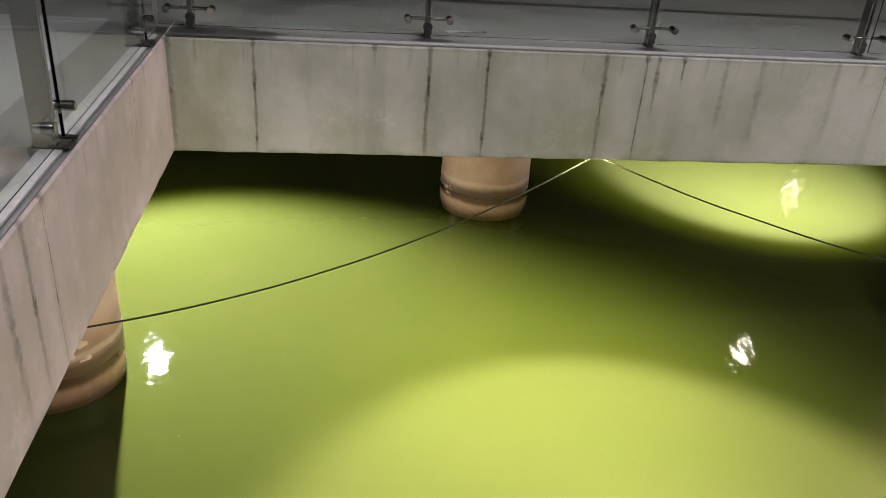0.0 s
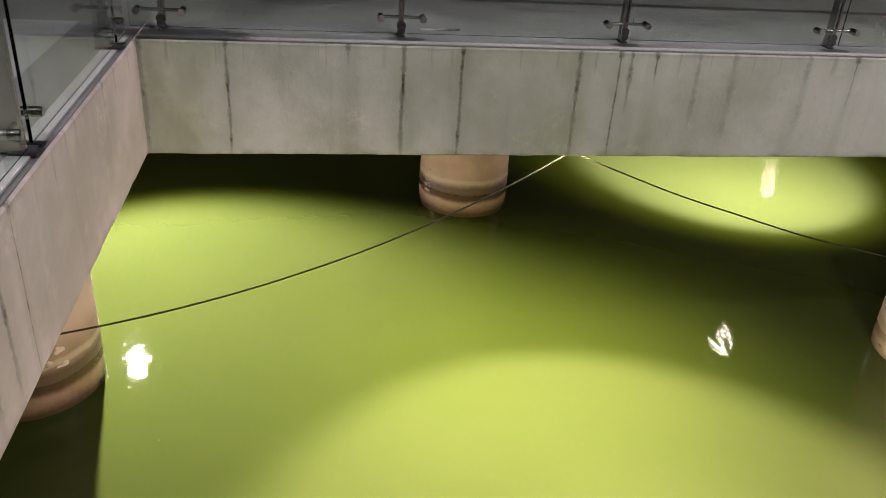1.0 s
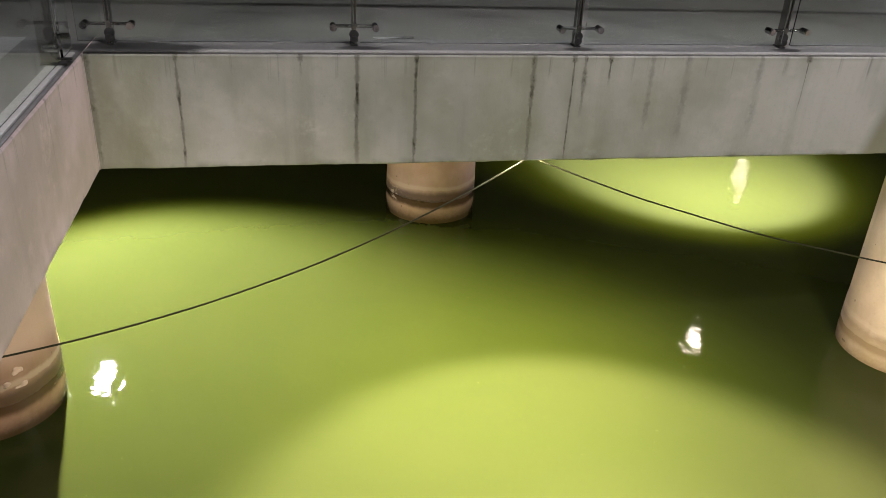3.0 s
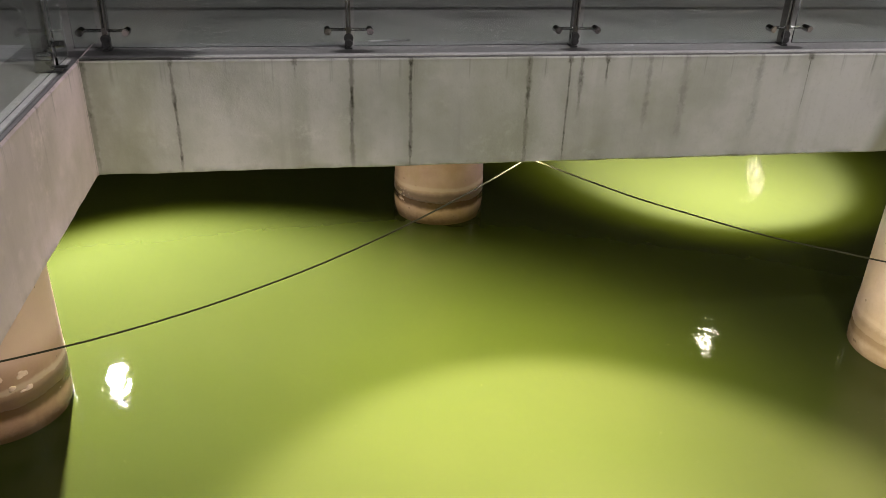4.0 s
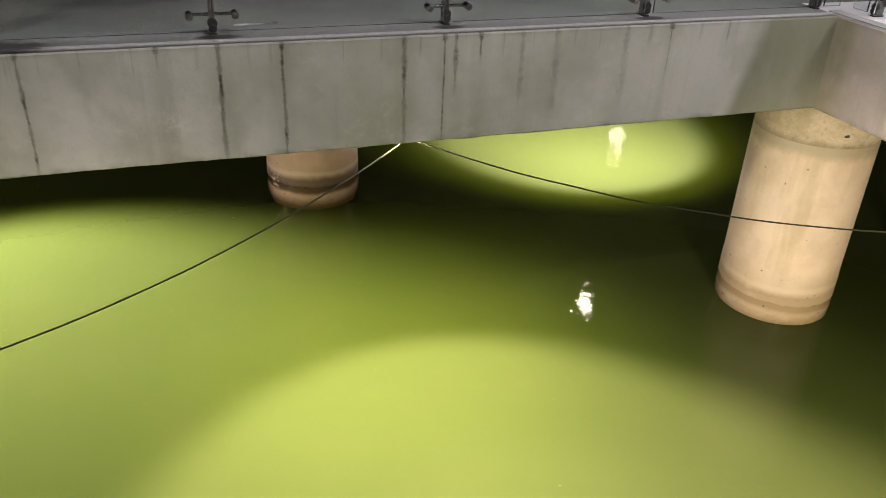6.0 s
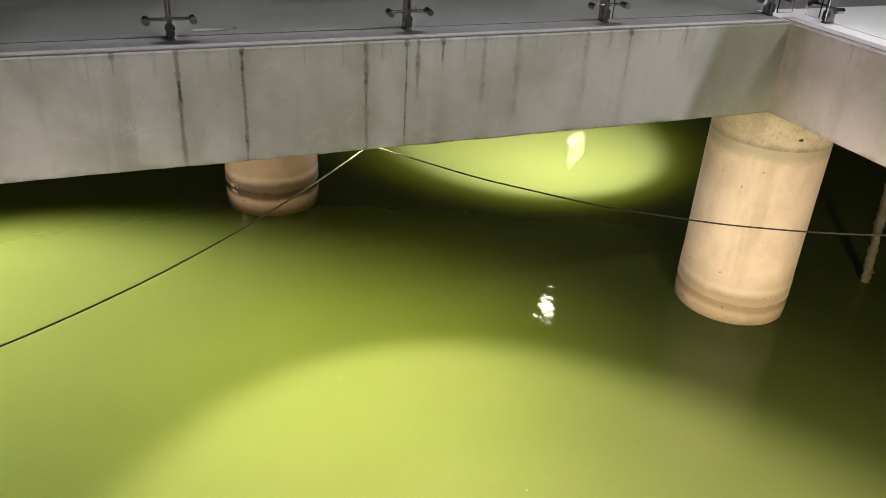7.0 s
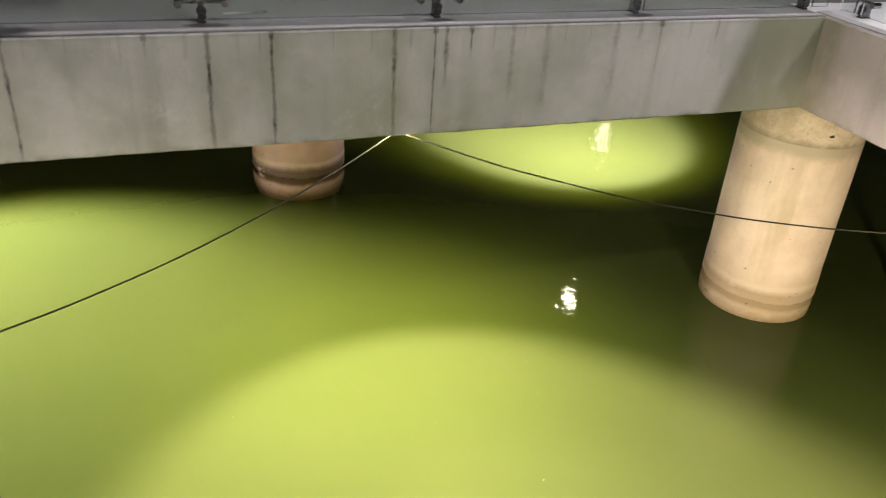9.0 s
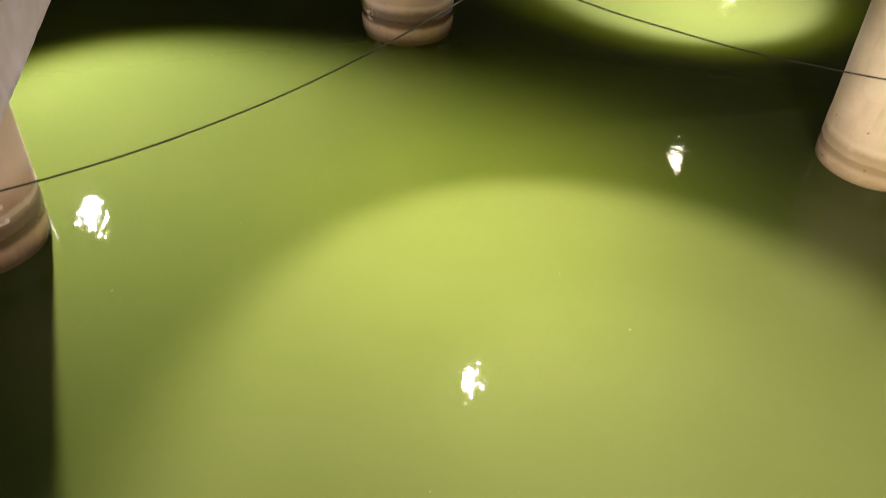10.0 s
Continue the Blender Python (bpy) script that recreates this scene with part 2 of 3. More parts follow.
def collar_concrete():
    n = Nodes("collar_concrete", 0.85)
    cloud, fine = n.noise(3.5, 6, 0.7), n.noise(40, 6, 0.7)
    z = n.math("ADD", n.math("SUBTRACT", n.axes()[2], 0.5 - WATER), n.math("MULTIPLY", n.noise(8, 5, 0.7), 0.10))
    col = n.mix(n.ramp(cloud, 0.38, 0.62), (0.42, 0.34, 0.22), (0.60, 0.50, 0.36))
    col = n.mix(n.math("MULTIPLY", n.ramp(z, -0.86, -0.80, 1, 0), 0.5), col, (0.13, 0.10, 0.05))
    col = n.mix(n.math("MULTIPLY", n.ramp(fine, 0.5, 0.75), 0.4), col, (0.14, 0.11, 0.06))
    n.bump(n.math("ADD", fine, n.noise(9, 5)), 0.5, 0.012)
    return n.colour(col)


def water_green():
    """Turbid, algae-green water: scattered colour below a nearly still, glossy skin."""
    n = Nodes("green_water", 0.03)
    cloud = n.noise(0.55, 4, 0.55)
    fine = n.noise(6.0, 5, 0.6)
    col = n.mix(n.ramp(cloud, 0.3, 0.7), (0.0279, 0.0366, 0.0076), (0.0303, 0.0390, 0.0084))
    col = n.mix(n.math("MULTIPLY", n.ramp(fine, 0.45, 0.75), 0.05), col, (0.045, 0.052, 0.016))
    specks = n.ramp(n.noise(48, 1, 0.3), 0.835, 0.845)
    col = n.mix(n.math("MULTIPLY", specks, 0.35), col, (0.35, 0.37, 0.2))
    ripple = n.math("ADD", n.noise(8.0, 2, 0.5, (1.5, 0.8, 1)), n.math("MULTIPLY", n.noise(34, 2, 0.5, (0.6, 1.4, 1), (3, 0, 0)), 0.28))
    bump = n.add("ShaderNodeBump")
    bump.inputs["Strength"].default_value, bump.inputs["Distance"].default_value = 0.52, 0.005
    stir = n.ramp(n.axes()[1], 2.4, 4.6, 1.0, 1.9)      # the water is livelier at the far side
    n.put(bump.inputs["Height"], n.math("MULTIPLY", ripple, stir))
    body, skin, gloss = n.add("ShaderNodeBsdfDiffuse"), n.add("ShaderNodeBsdfGlossy"), n.add("ShaderNodeFresnel")
    n.put(body.inputs["Color"], col)
    skin.inputs["Roughness"].default_value = 0.02
    gloss.inputs["IOR"].default_value = 1.35
    n.put(skin.inputs["Normal"], bump.outputs[0])
    both = n.add("ShaderNodeMixShader")
    n.put(both.inputs[0], gloss.outputs[0])
    n.put(both.inputs[1], body.outputs[0])
    n.put(both.inputs[2], skin.outputs[0])
    n.put(n.tree.nodes["Material Output"].inputs["Surface"], both.outputs[0])
    return n.mat


def glass():
    n = Nodes("railing_glass", 0.02)
    n.bsdf.inputs["Transmission Weight"].default_value = 1.0
    n.bsdf.inputs["IOR"].default_value = 1.30
    smear = n.noise(3.0, 5, 0.65)
    n.put(n.bsdf.inputs["Roughness"], n.ramp(smear, 0.4, 0.8, 0.0, 0.06))
    return n.colour((0.90, 0.95, 0.93))


def glow(name, colour, strength):
    n = Nodes(name, 0.4)
    n.bsdf.inputs["Emission Color"].default_value = (*colour, 1)
    n.bsdf.inputs["Emission Strength"].default_value = strength
    return n.colour((0.8, 0.8, 0.8))


NORTH_RUNS = [(0.012, 0.02, 0.8, 0.62), (0.445, 0.012, 0.9, 0.64), (1.08, 0.010, 0.8, 0.10), (1.378, 0.016, 1.0, 0.64),
              (1.704, 0.013, 1.0, 0.64), (2.37, 0.018, 1.0, 0.64), (2.603, 0.008, 1.0, 0.64), (2.67, 0.018, 0.75, 0.32),
              (2.82, 0.012, 0.85, 0.16), (3.075, 0.022, 0.35, 0.45), (3.30, 0.03, 0.3, 0.5), (3.76, 0.03, 0.3, 0.5),
              (4.06, 0.005, 0.7, 0.35), (5.29, 0.014, 0.6, 0.25)]
WEST_RUNS = [(-0.012, 0.012, 0.5, 0.64), (-0.75, 0.012, 0.22, 0.35), (-1.98, 0.005, 0.9, 0.64), (-2.16, 0.02, 0.7, 0.55), (-2.33, 0.03, 0.5, 0.6)]
EAST_RUNS = [(-0.9, 0.02, 0.3, 0.3)]
# the two end patches of the north beam are shade put into its colour
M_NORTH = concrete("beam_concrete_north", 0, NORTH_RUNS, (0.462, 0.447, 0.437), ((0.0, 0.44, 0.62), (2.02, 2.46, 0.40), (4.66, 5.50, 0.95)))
M_WEST = concrete("beam_concrete_west", 1, WEST_RUNS, (0.66, 0.535, 0.565))
# shadow beside the corner, painted into the east beam
M_EAST = concrete("beam_concrete_east", 1, EAST_RUNS, (0.60, 0.51, 0.515), ((-0.20, 0.45, 0.8),))
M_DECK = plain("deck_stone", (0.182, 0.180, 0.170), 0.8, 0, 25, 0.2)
# painted shadow of the corner rail and post first, then shade at post feet
SHADE_SPOTS = ((0.27, 0.09, 0.34, 0.17), (0.02, 0.13, 0.24, 0.08), (1.40, 0.14, 0.12, 0.05), (2.67, 0.14, 0.10, 0.05), (3.98, 0.14, 0.10, 0.05), (-0.06, -0.20, 0.09, 0.05), (-0.06, -1.585, 0.09, 0.06))
# west copy of the deck stone, lightened in place of more lamp light
M_DECK_LIT = plain("lit_deck_stone", (0.33, 0.33, 0.335), 0.8, 0, 25, 0.12)
M_COPING = shade_spotted("coping_stone", (0.175, 0.17, 0.175), SHADE_SPOTS)
M_TRIM = shade_spotted("pale_trim", (0.43, 0.42, 0.425), SHADE_SPOTS[:1] + SHADE_SPOTS[5:])
M_SOFFIT = plain("soffit_concrete", (0.40, 0.39, 0.36), 0.9, 0, 12, 0.3)
M_WALL = plain("dark_wall", (0.20, 0.20, 0.19), 0.9, 0, 8, 0.3)
M_PAINT = plain("ceiling_paint", (0.12, 0.12, 0.12), 0.9, 0, 10, 0.1)
M_STEEL = plain("brushed_steel", (0.22, 0.215, 0.205), 0.3, 1.0, 90, 0.2)
M_CHROME = plain("polished_steel", (0.42, 0.42, 0.42), 0.16, 1.0, 90, 0.1)
M_DARK = plain("dark_metal", (0.05, 0.05, 0.05), 0.5, 0.6, 60, 0.3)
M_CABLE = plain("cable_sheath", (0.022, 0.019, 0.005), 0.85, 0, 80, 0.35)
M_LIT_END = plain("lit_end_white", (0.75, 0.75, 0.73), 0.7, 0, 60, 0.1)
M_FLAKE = plain("lime_flake", (0.62, 0.47, 0.37), 0.8, 0, 60, 0.25)
M_LIT_EDGE = plain("lit_edge_crust", (0.10, 0.082, 0.048), 0.95, 0, 14, 0.6)
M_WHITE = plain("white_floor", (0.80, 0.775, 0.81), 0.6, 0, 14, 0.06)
M_CREAM = column_paint("cream_render", (0.58, 0.445, 0.315), (0.71, 0.57, 0.43), 0.80, 0.12, 0.06, tide=(0.33, 0.235, 0.135))
M_TAN = column_paint("tan_render", (0.44, 0.295, 0.205), (0.56, 0.395, 0.295), 0.92, 0.85)
M_BROWN = column_paint("brown_render", (0.225, 0.118, 0.072), (0.36, 0.21, 0.145), 0.95, 0.45, pale=0.8)
M_COLLAR, M_WATER, M_GLASS = collar_concrete(), water_green(), glass()
M_LENS = glow("lamp_glass", (1.0, 0.88, 0.66), 400.0)
M_PANEL = glow("ceiling_lamp_glass", (1, 0.99, 0.97), 2.0)


# ---------------------------------------------------------------- mesh helpers
def linked(name, bm, material, parent=None, label=""):
    me = bpy.data.meshes.new(name)
    bm.to_mesh(me)
    bm.free()
    me.materials.append(material)
    ob = new(name, me)
    if parent is not None:
        ob.parent = parent
    if label:
        ob["label"] = label
    return ob


def part(name, bm, material, parent, label=""):
    return linked(name, bm, material, parent, label)


def thing(name, place, label, category, group=""):
    ob = new(name)
    ob.location = place
    ob.empty_display_size = 0.1
    return tagged(ob, label, category, group)


def smooth(bm, angle=40):
    for f in bm.faces:
        f.smooth = True
    for e in bm.edges:
        if len(e.link_faces) == 2 and e.calc_face_angle(0) > radians(angle):
            e.smooth = False
    return bm


def block(x0, x1, y0, y1, z0, z1, bevel=0.0, bm=None):
    bm = bm or bmesh.new()
    m = Matrix.Translation(((x0 + x1) / 2, (y0 + y1) / 2, (z0 + z1) / 2)) @ Matrix.Diagonal((x1 - x0, y1 - y0, z1 - z0, 1))
    made = bmesh.ops.create_cube(bm, size=1, matrix=m)
    if bevel:
        edges = {e for v in made["verts"] for e in v.link_edges}
        bmesh.ops.bevel(bm, geom=list(edges), offset=bevel, segments=2, affect="EDGES", profile=0.6)
    return bm


def rod(a, b, r, sides=16, bm=None, r2=None, bevel=0.0):
    bm = bm or bmesh.new()
    a, b = Vector(a), Vector(b)
    turn = (b - a).to_track_quat("Z", "Y").to_matrix().to_4x4()
    made = bmesh.ops.create_cone(bm, cap_ends=True, segments=sides, radius1=r, radius2=r if r2 is None else r2, depth=(b - a).length,
                                 matrix=Matrix.Translation((a + b) / 2) @ turn)
    if bevel:
        rims = [e for e in {e for v in made["verts"] for e in v.link_edges} if any(len(f.verts) > 4 for f in e.link_faces)]
        bmesh.ops.bevel(bm, geom=rims, offset=bevel, segments=2, affect="EDGES")
    return smooth(bm)


def tube(points, r, sides=8):
    bm = bmesh.new()
    rings = []
    pts = [Vector(p) for p in points]
    for i, p in enumerate(pts):
        way = (pts[min(i + 1, len(pts) - 1)] - pts[max(i - 1, 0)]).normalized()
        side = way.cross(Vector((0, 0, 1))).normalized()
        up = side.cross(way)
        rings.append([bm.verts.new(p + r * (math.cos(a) * side + math.sin(a) * up)) for a in np.linspace(0, 2 * math.pi, sides, False)])
    for a, b in zip(rings, rings[1:]):
        for k in range(sides):
            bm.faces.new((a[k], a[(k + 1) % sides], b[(k + 1) % sides], b[k]))
    bm.faces.new(rings[0][::-1])
    bm.faces.new(rings[-1])
    bmesh.ops.recalc_face_normals(bm, faces=bm.faces)
    return smooth(bm, 60)


def beam_mesh(length, thick, depth, place):
    """A cast beam along local x, its inner face on local y = 0, with soft arrises and a slightly ragged lower edge."""
    bm = bmesh.new()
    b = 0.008
    outline = [(0, -b), (b, 0), (thick, 0), (thick, -depth + 0.07), (0.05, -depth + 0.07), (0.045, -depth), (b * 1.2, -depth), (0, -depth + b * 1.2)]
    sides = len(outline)
    count = max(2, int(length / 0.06))
    rings = []
    for i in range(count + 1):
        x = length * i / count
        ring = []
        for k, (y, z) in enumerate(outline):
            jag = noise.noise(Vector((x * 5.0, k * 3.1, 1.7))) * 0.004 + noise.noise(Vector((x * 21.0, k * 3.1, 4.0))) * 0.003
            dz = jag if k in (5, 6, 7) else (jag * 0.25 if k in (0, 1) else 0)
            dy = abs(jag) * 0.8 if k == 7 else 0
            ring.append(bm.verts.new(place @ Vector((x, y + dy, z + dz))))
        rings.append(ring)
    for a, c in zip(rings, rings[1:]):
        for k in range(sides):
            bm.faces.new((a[k], c[k], c[(k + 1) % sides], a[(k + 1) % sides]))
    bm.faces.new(rings[0])
    bm.faces.new(rings[-1][::-1])
    bmesh.ops.recalc_face_normals(bm, faces=bm.faces)
    return bm


# ---------------------------------------------------------------- structure
THICK = 0.36
X0, X1, Y0, Y1 = -9.0, 15.0, -11.0, 15.0


def structure(name, bm, material, label):
    return tagged(linked(name, bm, material), label, "structure", kind="structure")


tagged(linked("water", block(X0, X1, Y0, Y1, WATER - 1.5, WATER), M_WATER), "still turbid algae-green water flooding the basement", "water", kind="structure")
structure("beam_north", beam_mesh(EAST, THICK, BEAM, pose(0, 0, 0)), M_NORTH, "grey concrete edge beam with dark vertical water stains")
structure("beam_west", beam_mesh(-SOUTH + THICK, THICK, BEAM, pose(0, SOUTH, 0, 0, 0, 90)), M_WEST, "pinkish grey concrete edge beam with faint stains")
structure("beam_east", beam_mesh(-SOUTH + THICK, THICK, BEAM, pose(EAST, THICK, 0, 0, 0, -90)), M_EAST, "pinkish grey concrete edge beam, mostly clean")
structure("beam_south", beam_mesh(EAST + 2 * THICK, THICK, BEAM, pose(EAST + THICK, SOUTH, 0, 0, 0, 180)), M_WEST, "grey concrete edge beam below the railing")
structure("beam_corner", block(-THICK, 0, 0, THICK, -BEAM, 0), M_WEST, "concrete beam end at the corner")
# deck slabs round the court
SLAB = 0.22
for tag, x0, x1, y0, y1 in (("north", X0, X1, THICK, Y1), ("south", X0, X1, Y0, SOUTH - THICK),
                            ("west", X0, -THICK, SOUTH - THICK, THICK), ("east", EAST + THICK, X1, SOUTH - THICK, THICK)):
    structure("floor_" + tag, block(x0, x1, y0, y1, -0.03, 0.0), {"east": M_WHITE, "west": M_DECK_LIT}.get(tag, M_DECK), "smooth pale stone deck floor round the court")
    structure("deck_slab_" + tag, block(x0, x1, y0, y1, -SLAB, -0.034), M_SOFFIT, "dark concrete deck slab over the water")
for tag, x0, x1, y0, y1 in (("north", X0, X1, Y1, Y1 + 0.3), ("south", X0, X1, Y0 - 0.3, Y0),
                            ("west", X0 - 0.3, X0, Y0, Y1), ("east", X1, X1 + 0.3, Y0, Y1)):
    structure("wall_" + tag, block(x0, x1, y0, y1, WATER - 1.5, CEILING), M_WALL, "plain dark outer wall")
structure("ceiling", block(X0, X1, Y0, Y1, CEILING, CEILING + 0.2), M_PAINT, "plain grey ceiling over the deck")

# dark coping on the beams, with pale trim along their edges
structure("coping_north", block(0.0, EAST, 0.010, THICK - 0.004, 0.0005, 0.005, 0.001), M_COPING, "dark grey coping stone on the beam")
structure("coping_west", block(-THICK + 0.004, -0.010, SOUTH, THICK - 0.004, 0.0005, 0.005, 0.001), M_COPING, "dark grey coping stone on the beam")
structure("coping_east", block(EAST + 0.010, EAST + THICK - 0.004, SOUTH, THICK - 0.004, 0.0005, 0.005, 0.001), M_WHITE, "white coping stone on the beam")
structure("trim_north", block(0.0, EAST - 0.01, 0.012, 0.060, 0.006, 0.014, 0.003), M_TRIM, "pale stone trim on the beam edge")
structure("trim_west", block(-0.112, -0.030, SOUTH, -0.02, 0.006, 0.016, 0.003), M_TRIM, "pale metal channel below the glass")
structure("trim_east", block(EAST + 0.012, EAST + 0.105, SOUTH, 0.105, 0.006, 0.014, 0.003), M_TRIM, "pale stone trim on the beam edge")

# ---------------------------------------------------------------- columns
RADIUS = 0.448


def column(x, y, material, label):
    base = thing("column", (x, y, WATER - 0.5), label, "column", "columns in the water")
    low, top, rim = WATER - 0.5, -BEAM + 0.002, -0.96
    bm = bmesh.new()
    levels = [low, WATER - 0.02, WATER + 0.1, WATER + 0.17, WATER + 0.34, WATER + 0.4, -1.4, rim, top]
    rings = []
    for z in levels:
        ring = []
        for a in np.linspace(0, 2 * math.pi, 64, False):
            r = RADIUS + (0.004 if z < -1.2 else 0.0) * noise.noise(Vector((math.cos(a) * 2 + x, math.sin(a) * 2 + y, z * 1.5)))
            if WATER + 0.1 <= z <= WATER + 0.34:
                r += 0.004
            ring.append(bm.verts.new((r * math.cos(a), r * math.sin(a), z - low)))
        rings.append(ring)
    for a, b in zip(rings, rings[1:]):
        for k in range(64):
            bm.faces.new((a[k], a[(k + 1) % 64], b[(k + 1) % 64], b[k]))
    bm.faces.new(rings[0][::-1])
    bm.faces.new(rings[-1])
    part("shaft", smooth(bm, 50), material, base, "pale rendered shaft with brown tide marks")
    part("collar", rod((0, 0, rim - low - 0.03), (0, 0, top - low - 0.004), RADIUS - 0.0015, 64, r2=RADIUS + 0.005), M_COLLAR, base, "rough dirty concrete collar")
    return base


def on_column(owner, name, material, angle, height, size, label):
    """A small lump on the face of a column, sunk half into it: its angle, height and size."""
    bm = bmesh.new()
    place = Matrix.Rotation(radians(angle), 4, "Z") @ Matrix.Translation((RADIUS + 0.002, 0, height - WATER + 0.5)) @ Matrix.Diagonal((*size, 1))
    bmesh.ops.create_icosphere(bm, subdivisions=3, radius=1, matrix=place)
    for v in bm.verts:
        v.co += (v.co - place.translation) * 0.9 * noise.noise(v.co * 38)
    part(name, smooth(bm), material, owner, label)


east_column = column(5.697, 0.308, M_CREAM, "round pale column with tide marks under the beam corner")
column(2.40, 3.263, M_TAN, "round column with crusted brown tide band behind the beam")
west_column = column(-0.986, 0.394, M_BROWN, "round brownish column with broad tide bands in the water")

on_column(east_column, "socket_hole", M_DARK, -107, -0.814, (0.004, 0.022, 0.013), "dark hole in the collar")
for angle, height, wide, tall in ((-47, -1.945, 0.030, 0.024), (-46, -2.06, 0.034, 0.018), (-56, -2.015, 0.020, 0.014), (-62, -1.93, 0.016, 0.020)):
    on_column(west_column, "flake", M_FLAKE, angle, height, (0.006, wide, tall), "pale lime flake")

# stands in for a lit column edge; placed and leant to fit the camera's view
crust = bmesh.new()
rings = []
for z in np.linspace(WATER - 0.3, -SLAB, 80):
    ring = []
    for a in np.linspace(0, 2 * math.pi, 18, False):
        r = 0.032 + 0.018 * noise.noise(Vector((math.cos(a) * 1.5, math.sin(a) * 1.5, z * 8))) + 0.030 * noise.noise(Vector((math.cos(a) * 3, math.sin(a) * 3, z * 26)))
        ring.append(crust.verts.new((6.965 - 0.1125 * (z + 1.2) + r * math.cos(a), 0.15 + r * math.sin(a), z)))
    rings.append(ring)
for a, b in zip(rings, rings[1:]):
    for k in range(18):
        crust.faces.new((a[k], a[(k + 1) % 18], b[(k + 1) % 18], b[k]))
tagged(linked("lit_edge_strip", smooth(crust, 60), M_LIT_EDGE), "ragged pale upright strip, stand-in for a lit column edge", "pipe")

# ---------------------------------------------------------------- floodlights under the deck
for place, beams in FLOODS:
    p, way = Vector(place), flood_dir(*beams[0][:2])
    lamp = thing("floodlight", p, "small round floodlight fixed under the concrete deck", "lamp", "floodlights under the deck")
    part("housing", rod(way * -0.05, way * 0.035, 0.045, 20, r2=0.062), M_DARK, lamp)
    dome = bmesh.new()
    bmesh.ops.create_uvsphere(dome, u_segments=20, v_segments=10, radius=0.052, matrix=Matrix.Translation(way * 0.036) @ way.to_track_quat("Z", "Y").to_matrix().to_4x4() @ Matrix.Diagonal((1, 1, 0.45, 1)))
    part("lens", smooth(dome), M_LENS, lamp, "glowing warm lens")
    top = (-BEAM + 0.07 if abs(p.y) < 0.3 or p.y < SOUTH else -SLAB) - p.z
    part("bracket", rod(way * -0.03, (0, 0, top), 0.012, 10), M_DARK, lamp)

# ---------------------------------------------------------------- ceiling lamps
for x, y, watts, size in CEILING_LAMPS:
    lamp = thing("ceiling_lamp", (x, y, CEILING), "round white ceiling lamp over the court", "lamp", "ceiling lamps")
    part("housing", rod((0, 0, -0.06), (0, 0, 0), 0.16, 24), M_DARK, lamp)
    part("lens", rod((0, 0, -0.066), (0, 0, -0.061), 0.14, 24), M_PANEL, lamp)
lamp = thing("strip_lamp", (TUBE[0], TUBE[1], CEILING), "long white strip lamp on the ceiling", "lamp")
part("housing", block(-TUBE[2] / 2 - 0.03, TUBE[2] / 2 + 0.03, -0.08, 0.08, -0.06, 0, 0.008), M_DARK, lamp)
part("diffuser", block(-TUBE[2] / 2, TUBE[2] / 2, -0.06, 0.06, -0.075, -0.061, 0.004), M_PANEL, lamp)


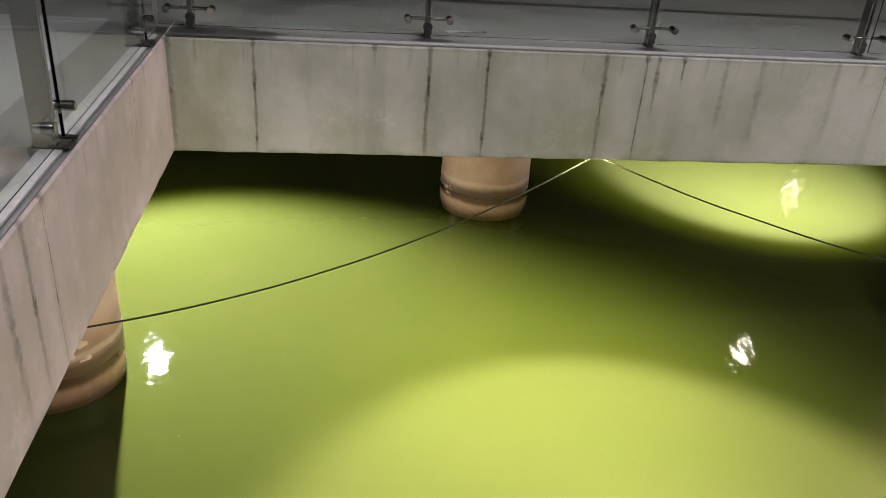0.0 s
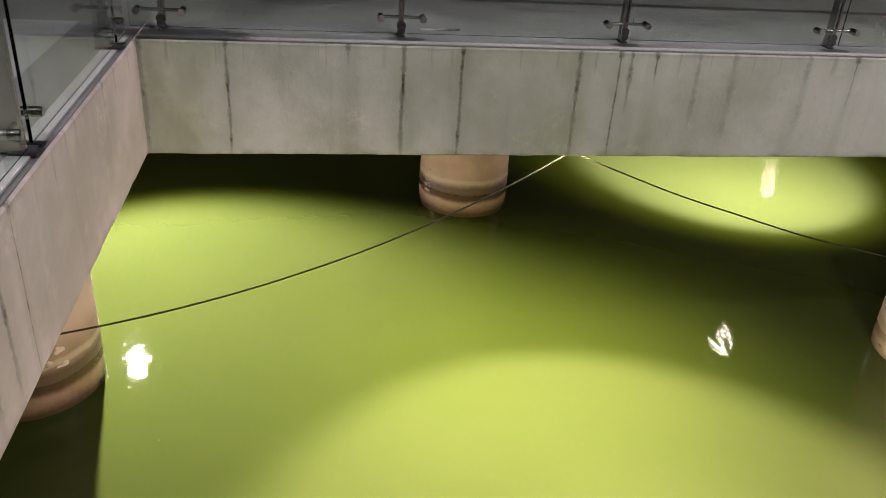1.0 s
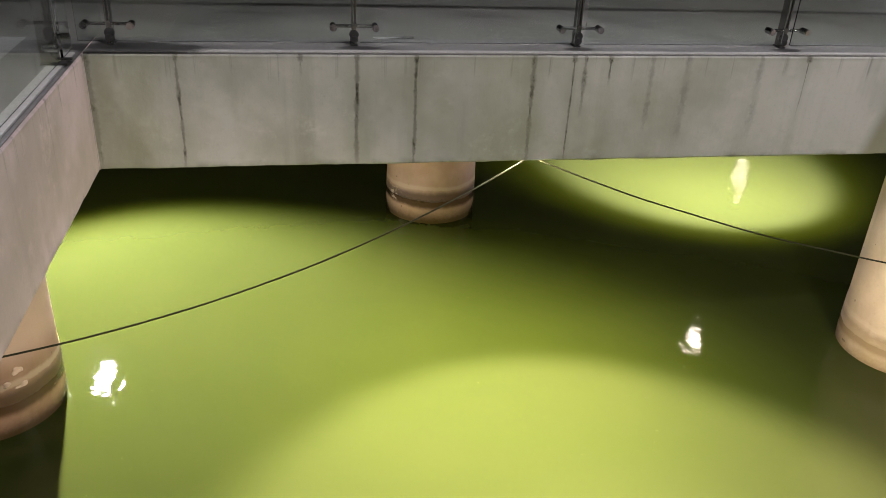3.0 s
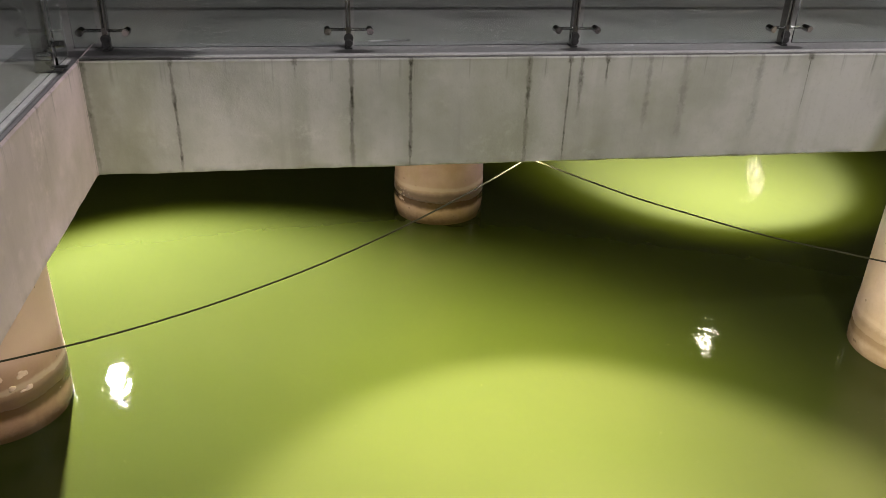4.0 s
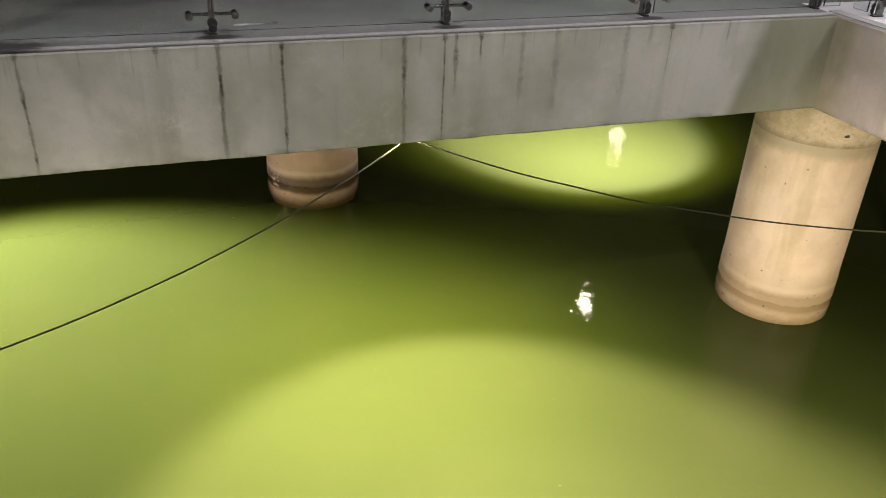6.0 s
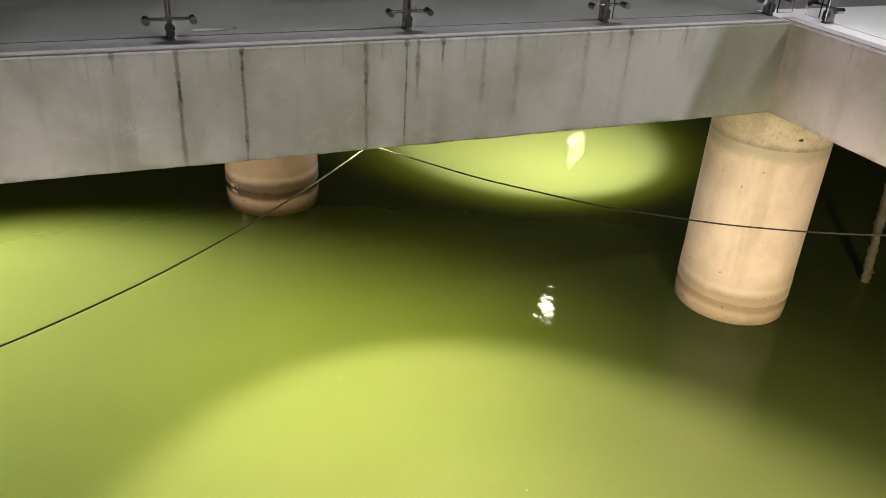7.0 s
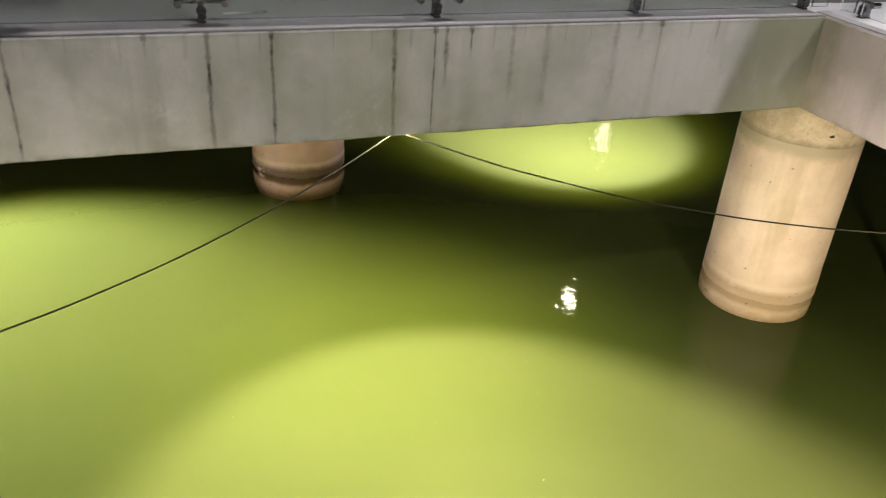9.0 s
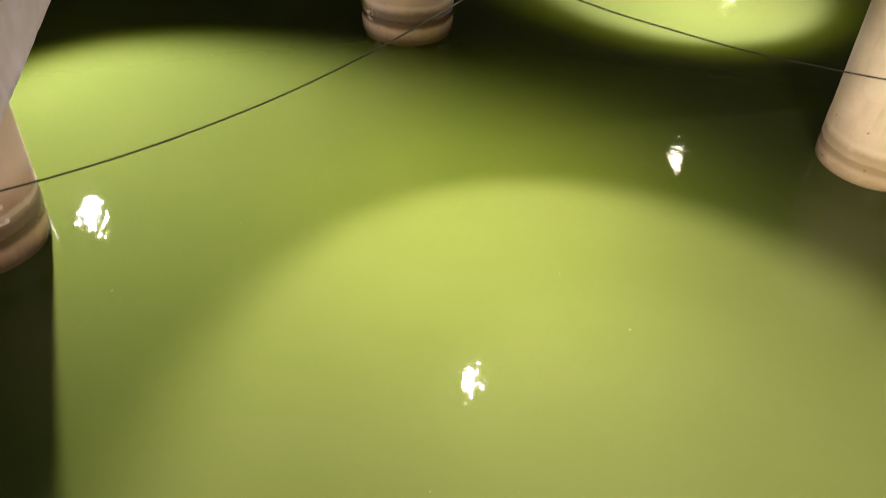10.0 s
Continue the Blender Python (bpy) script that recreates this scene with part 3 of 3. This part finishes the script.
# ---------------------------------------------------------------- glass railings
def railing(name, origin, heading, posts, ends, shades, label, clamps=False):
    """Posts with glass panels on point fixings. Local x runs along the rail, local +y points to the court."""
    base = thing(name, origin, label, "railing", "glass railings")
    base.rotation_euler = (0, 0, radians(heading))
    high = 1.05
    for x in posts:
        post = part("post", block(x + 0.004, x + 0.013, -0.085, -0.010, 0.012, high, 0.001), M_STEEL, base, "twin flat steel bars set on edge")
        part("bar", block(x - 0.013, x - 0.004, -0.085, -0.010, 0.012, high, 0.001), M_STEEL, post)
        part("foot", block(x - 0.020, x + 0.020, -0.088, -0.006, 0.006, 0.015, 0.002), M_DARK, post, "dark base plate")
        for z in (0.112, 0.88):
            part("arm", rod((x - 0.115, -0.022, z), (x + 0.115, -0.022, z), 0.009, 10), M_CHROME, post, "slim steel arm")
            part("hub", rod((x, -0.034, z - 0.045), (x, -0.004, z - 0.045), 0.026, 18, bevel=0.004), M_DARK, post, "dark round clamp disc")
            part("socket", rod((x, -0.040, z), (x, -0.006, z), 0.015, 14, bevel=0.003), M_STEEL, post)
            for s in (-1, 1):
                part("knob", rod((x + s * 0.115, -0.035, z), (x + s * 0.115, 0.04, z), 0.019, 14, bevel=0.004), M_CHROME, post, "round polished glass fixing")
        for s in (-0.055, 0.045) if clamps else ():
            part("clamp", block(x + s - 0.014, x + s + 0.014, -0.05, 0.052, 0.0165, 0.024, 0.002), M_DARK, post, "dark clamp plate over the channel")
        part("bolt", rod((x, -0.020, 0.042), (x, 0.002, 0.042), 0.022, 16, bevel=0.004), M_DARK, post, "dark round bolt head")
    stops = [ends[0], *posts, ends[1]]
    for a, b in zip(stops, stops[1:]):
        a, b = (a + 0.03 if a in posts else a), (b - 0.03 if b in posts else b)
        if b - a > 0.1:
            pane = part("glass_panel", block(a, b, 0.006, 0.018, 0.03, 0.98, 0.001), M_GLASS, base, "clear glass panel")
            pane.visible_shadow = shades
    part("handrail", rod((ends[0], -0.04, high + 0.02), (ends[1], -0.04, high + 0.02), 0.025, 16), M_STEEL, base, "round steel handrail")
    return base


railing("railing_north", (0, 0.17, 0), 180, [-5.29, -3.98, -2.67, -1.378, -0.105], (-5.45, 0.05), False, "glass railing on steel posts along the stained beam")
railing("railing_west", (-0.060, 0, 0), -90, [0.22, 1.585, 2.92, 4.26], (0.0, 5.0), False, "glass railing on steel posts above the pinkish beam", True)
railing("railing_east", (EAST + 0.20, 0, 0), 90, [-4.09, -2.75, -1.41, -0.07], (-5.0, 0.08), False, "glass railing on steel posts beside the white floor")


# ---------------------------------------------------------------- cables
def cable(a, b, sag, reach, label):
    """A slack cable from a through b and on to the soffit, where it is fixed again."""
    a, b = Vector(a), Vector(b)
    pts = []
    for i in range(73):
        s = -0.04 + (reach + 0.04) * i / 72
        wave = 0.006 * noise.noise(Vector((s * 9, 2.0, 5.0)))
        pts.append(a + (b - a) * s + Vector((wave, wave, -4 * sag * s * (1 - s))))
    base = thing("cable", a, label, "cable", "slack cables")
    own = [p - a for p in pts]
    part("sheath", tube(own, 0.0050), M_CABLE, base)
    # white cover over the cable end: the floodlight's brightness put into colour
    part("lit_end", tube(own[0:2], 0.0080), M_LIT_END, base, "cable end coloured white to look floodlit")


cable((2.372, 0.15, -0.70), (-0.711, -1.283, -1.018), 0.201, 1.72, "thin dark slack cable slung between the concrete beams")
cable((2.463, 0.121, -0.655), (5.545, -1.622, -0.811), 0.178, 1.60, "thin dark slack cable sagging in front of a column")

# ---------------------------------------------------------------- small things
scrap = block(-0.12, 0.12, -0.012, 0.012, 0.0, 0.006, 0.001)
for v in scrap.verts:
    v.co.z += 0.006 * math.sin(v.co.x * 9) ** 2
paper = tagged(linked("paper_strip", scrap, M_TRIM), "narrow white strip of paper lying on the deck", "litter")
paper.matrix_world = pose(1.62, 0.375, 0.001, 0, 0, 8)
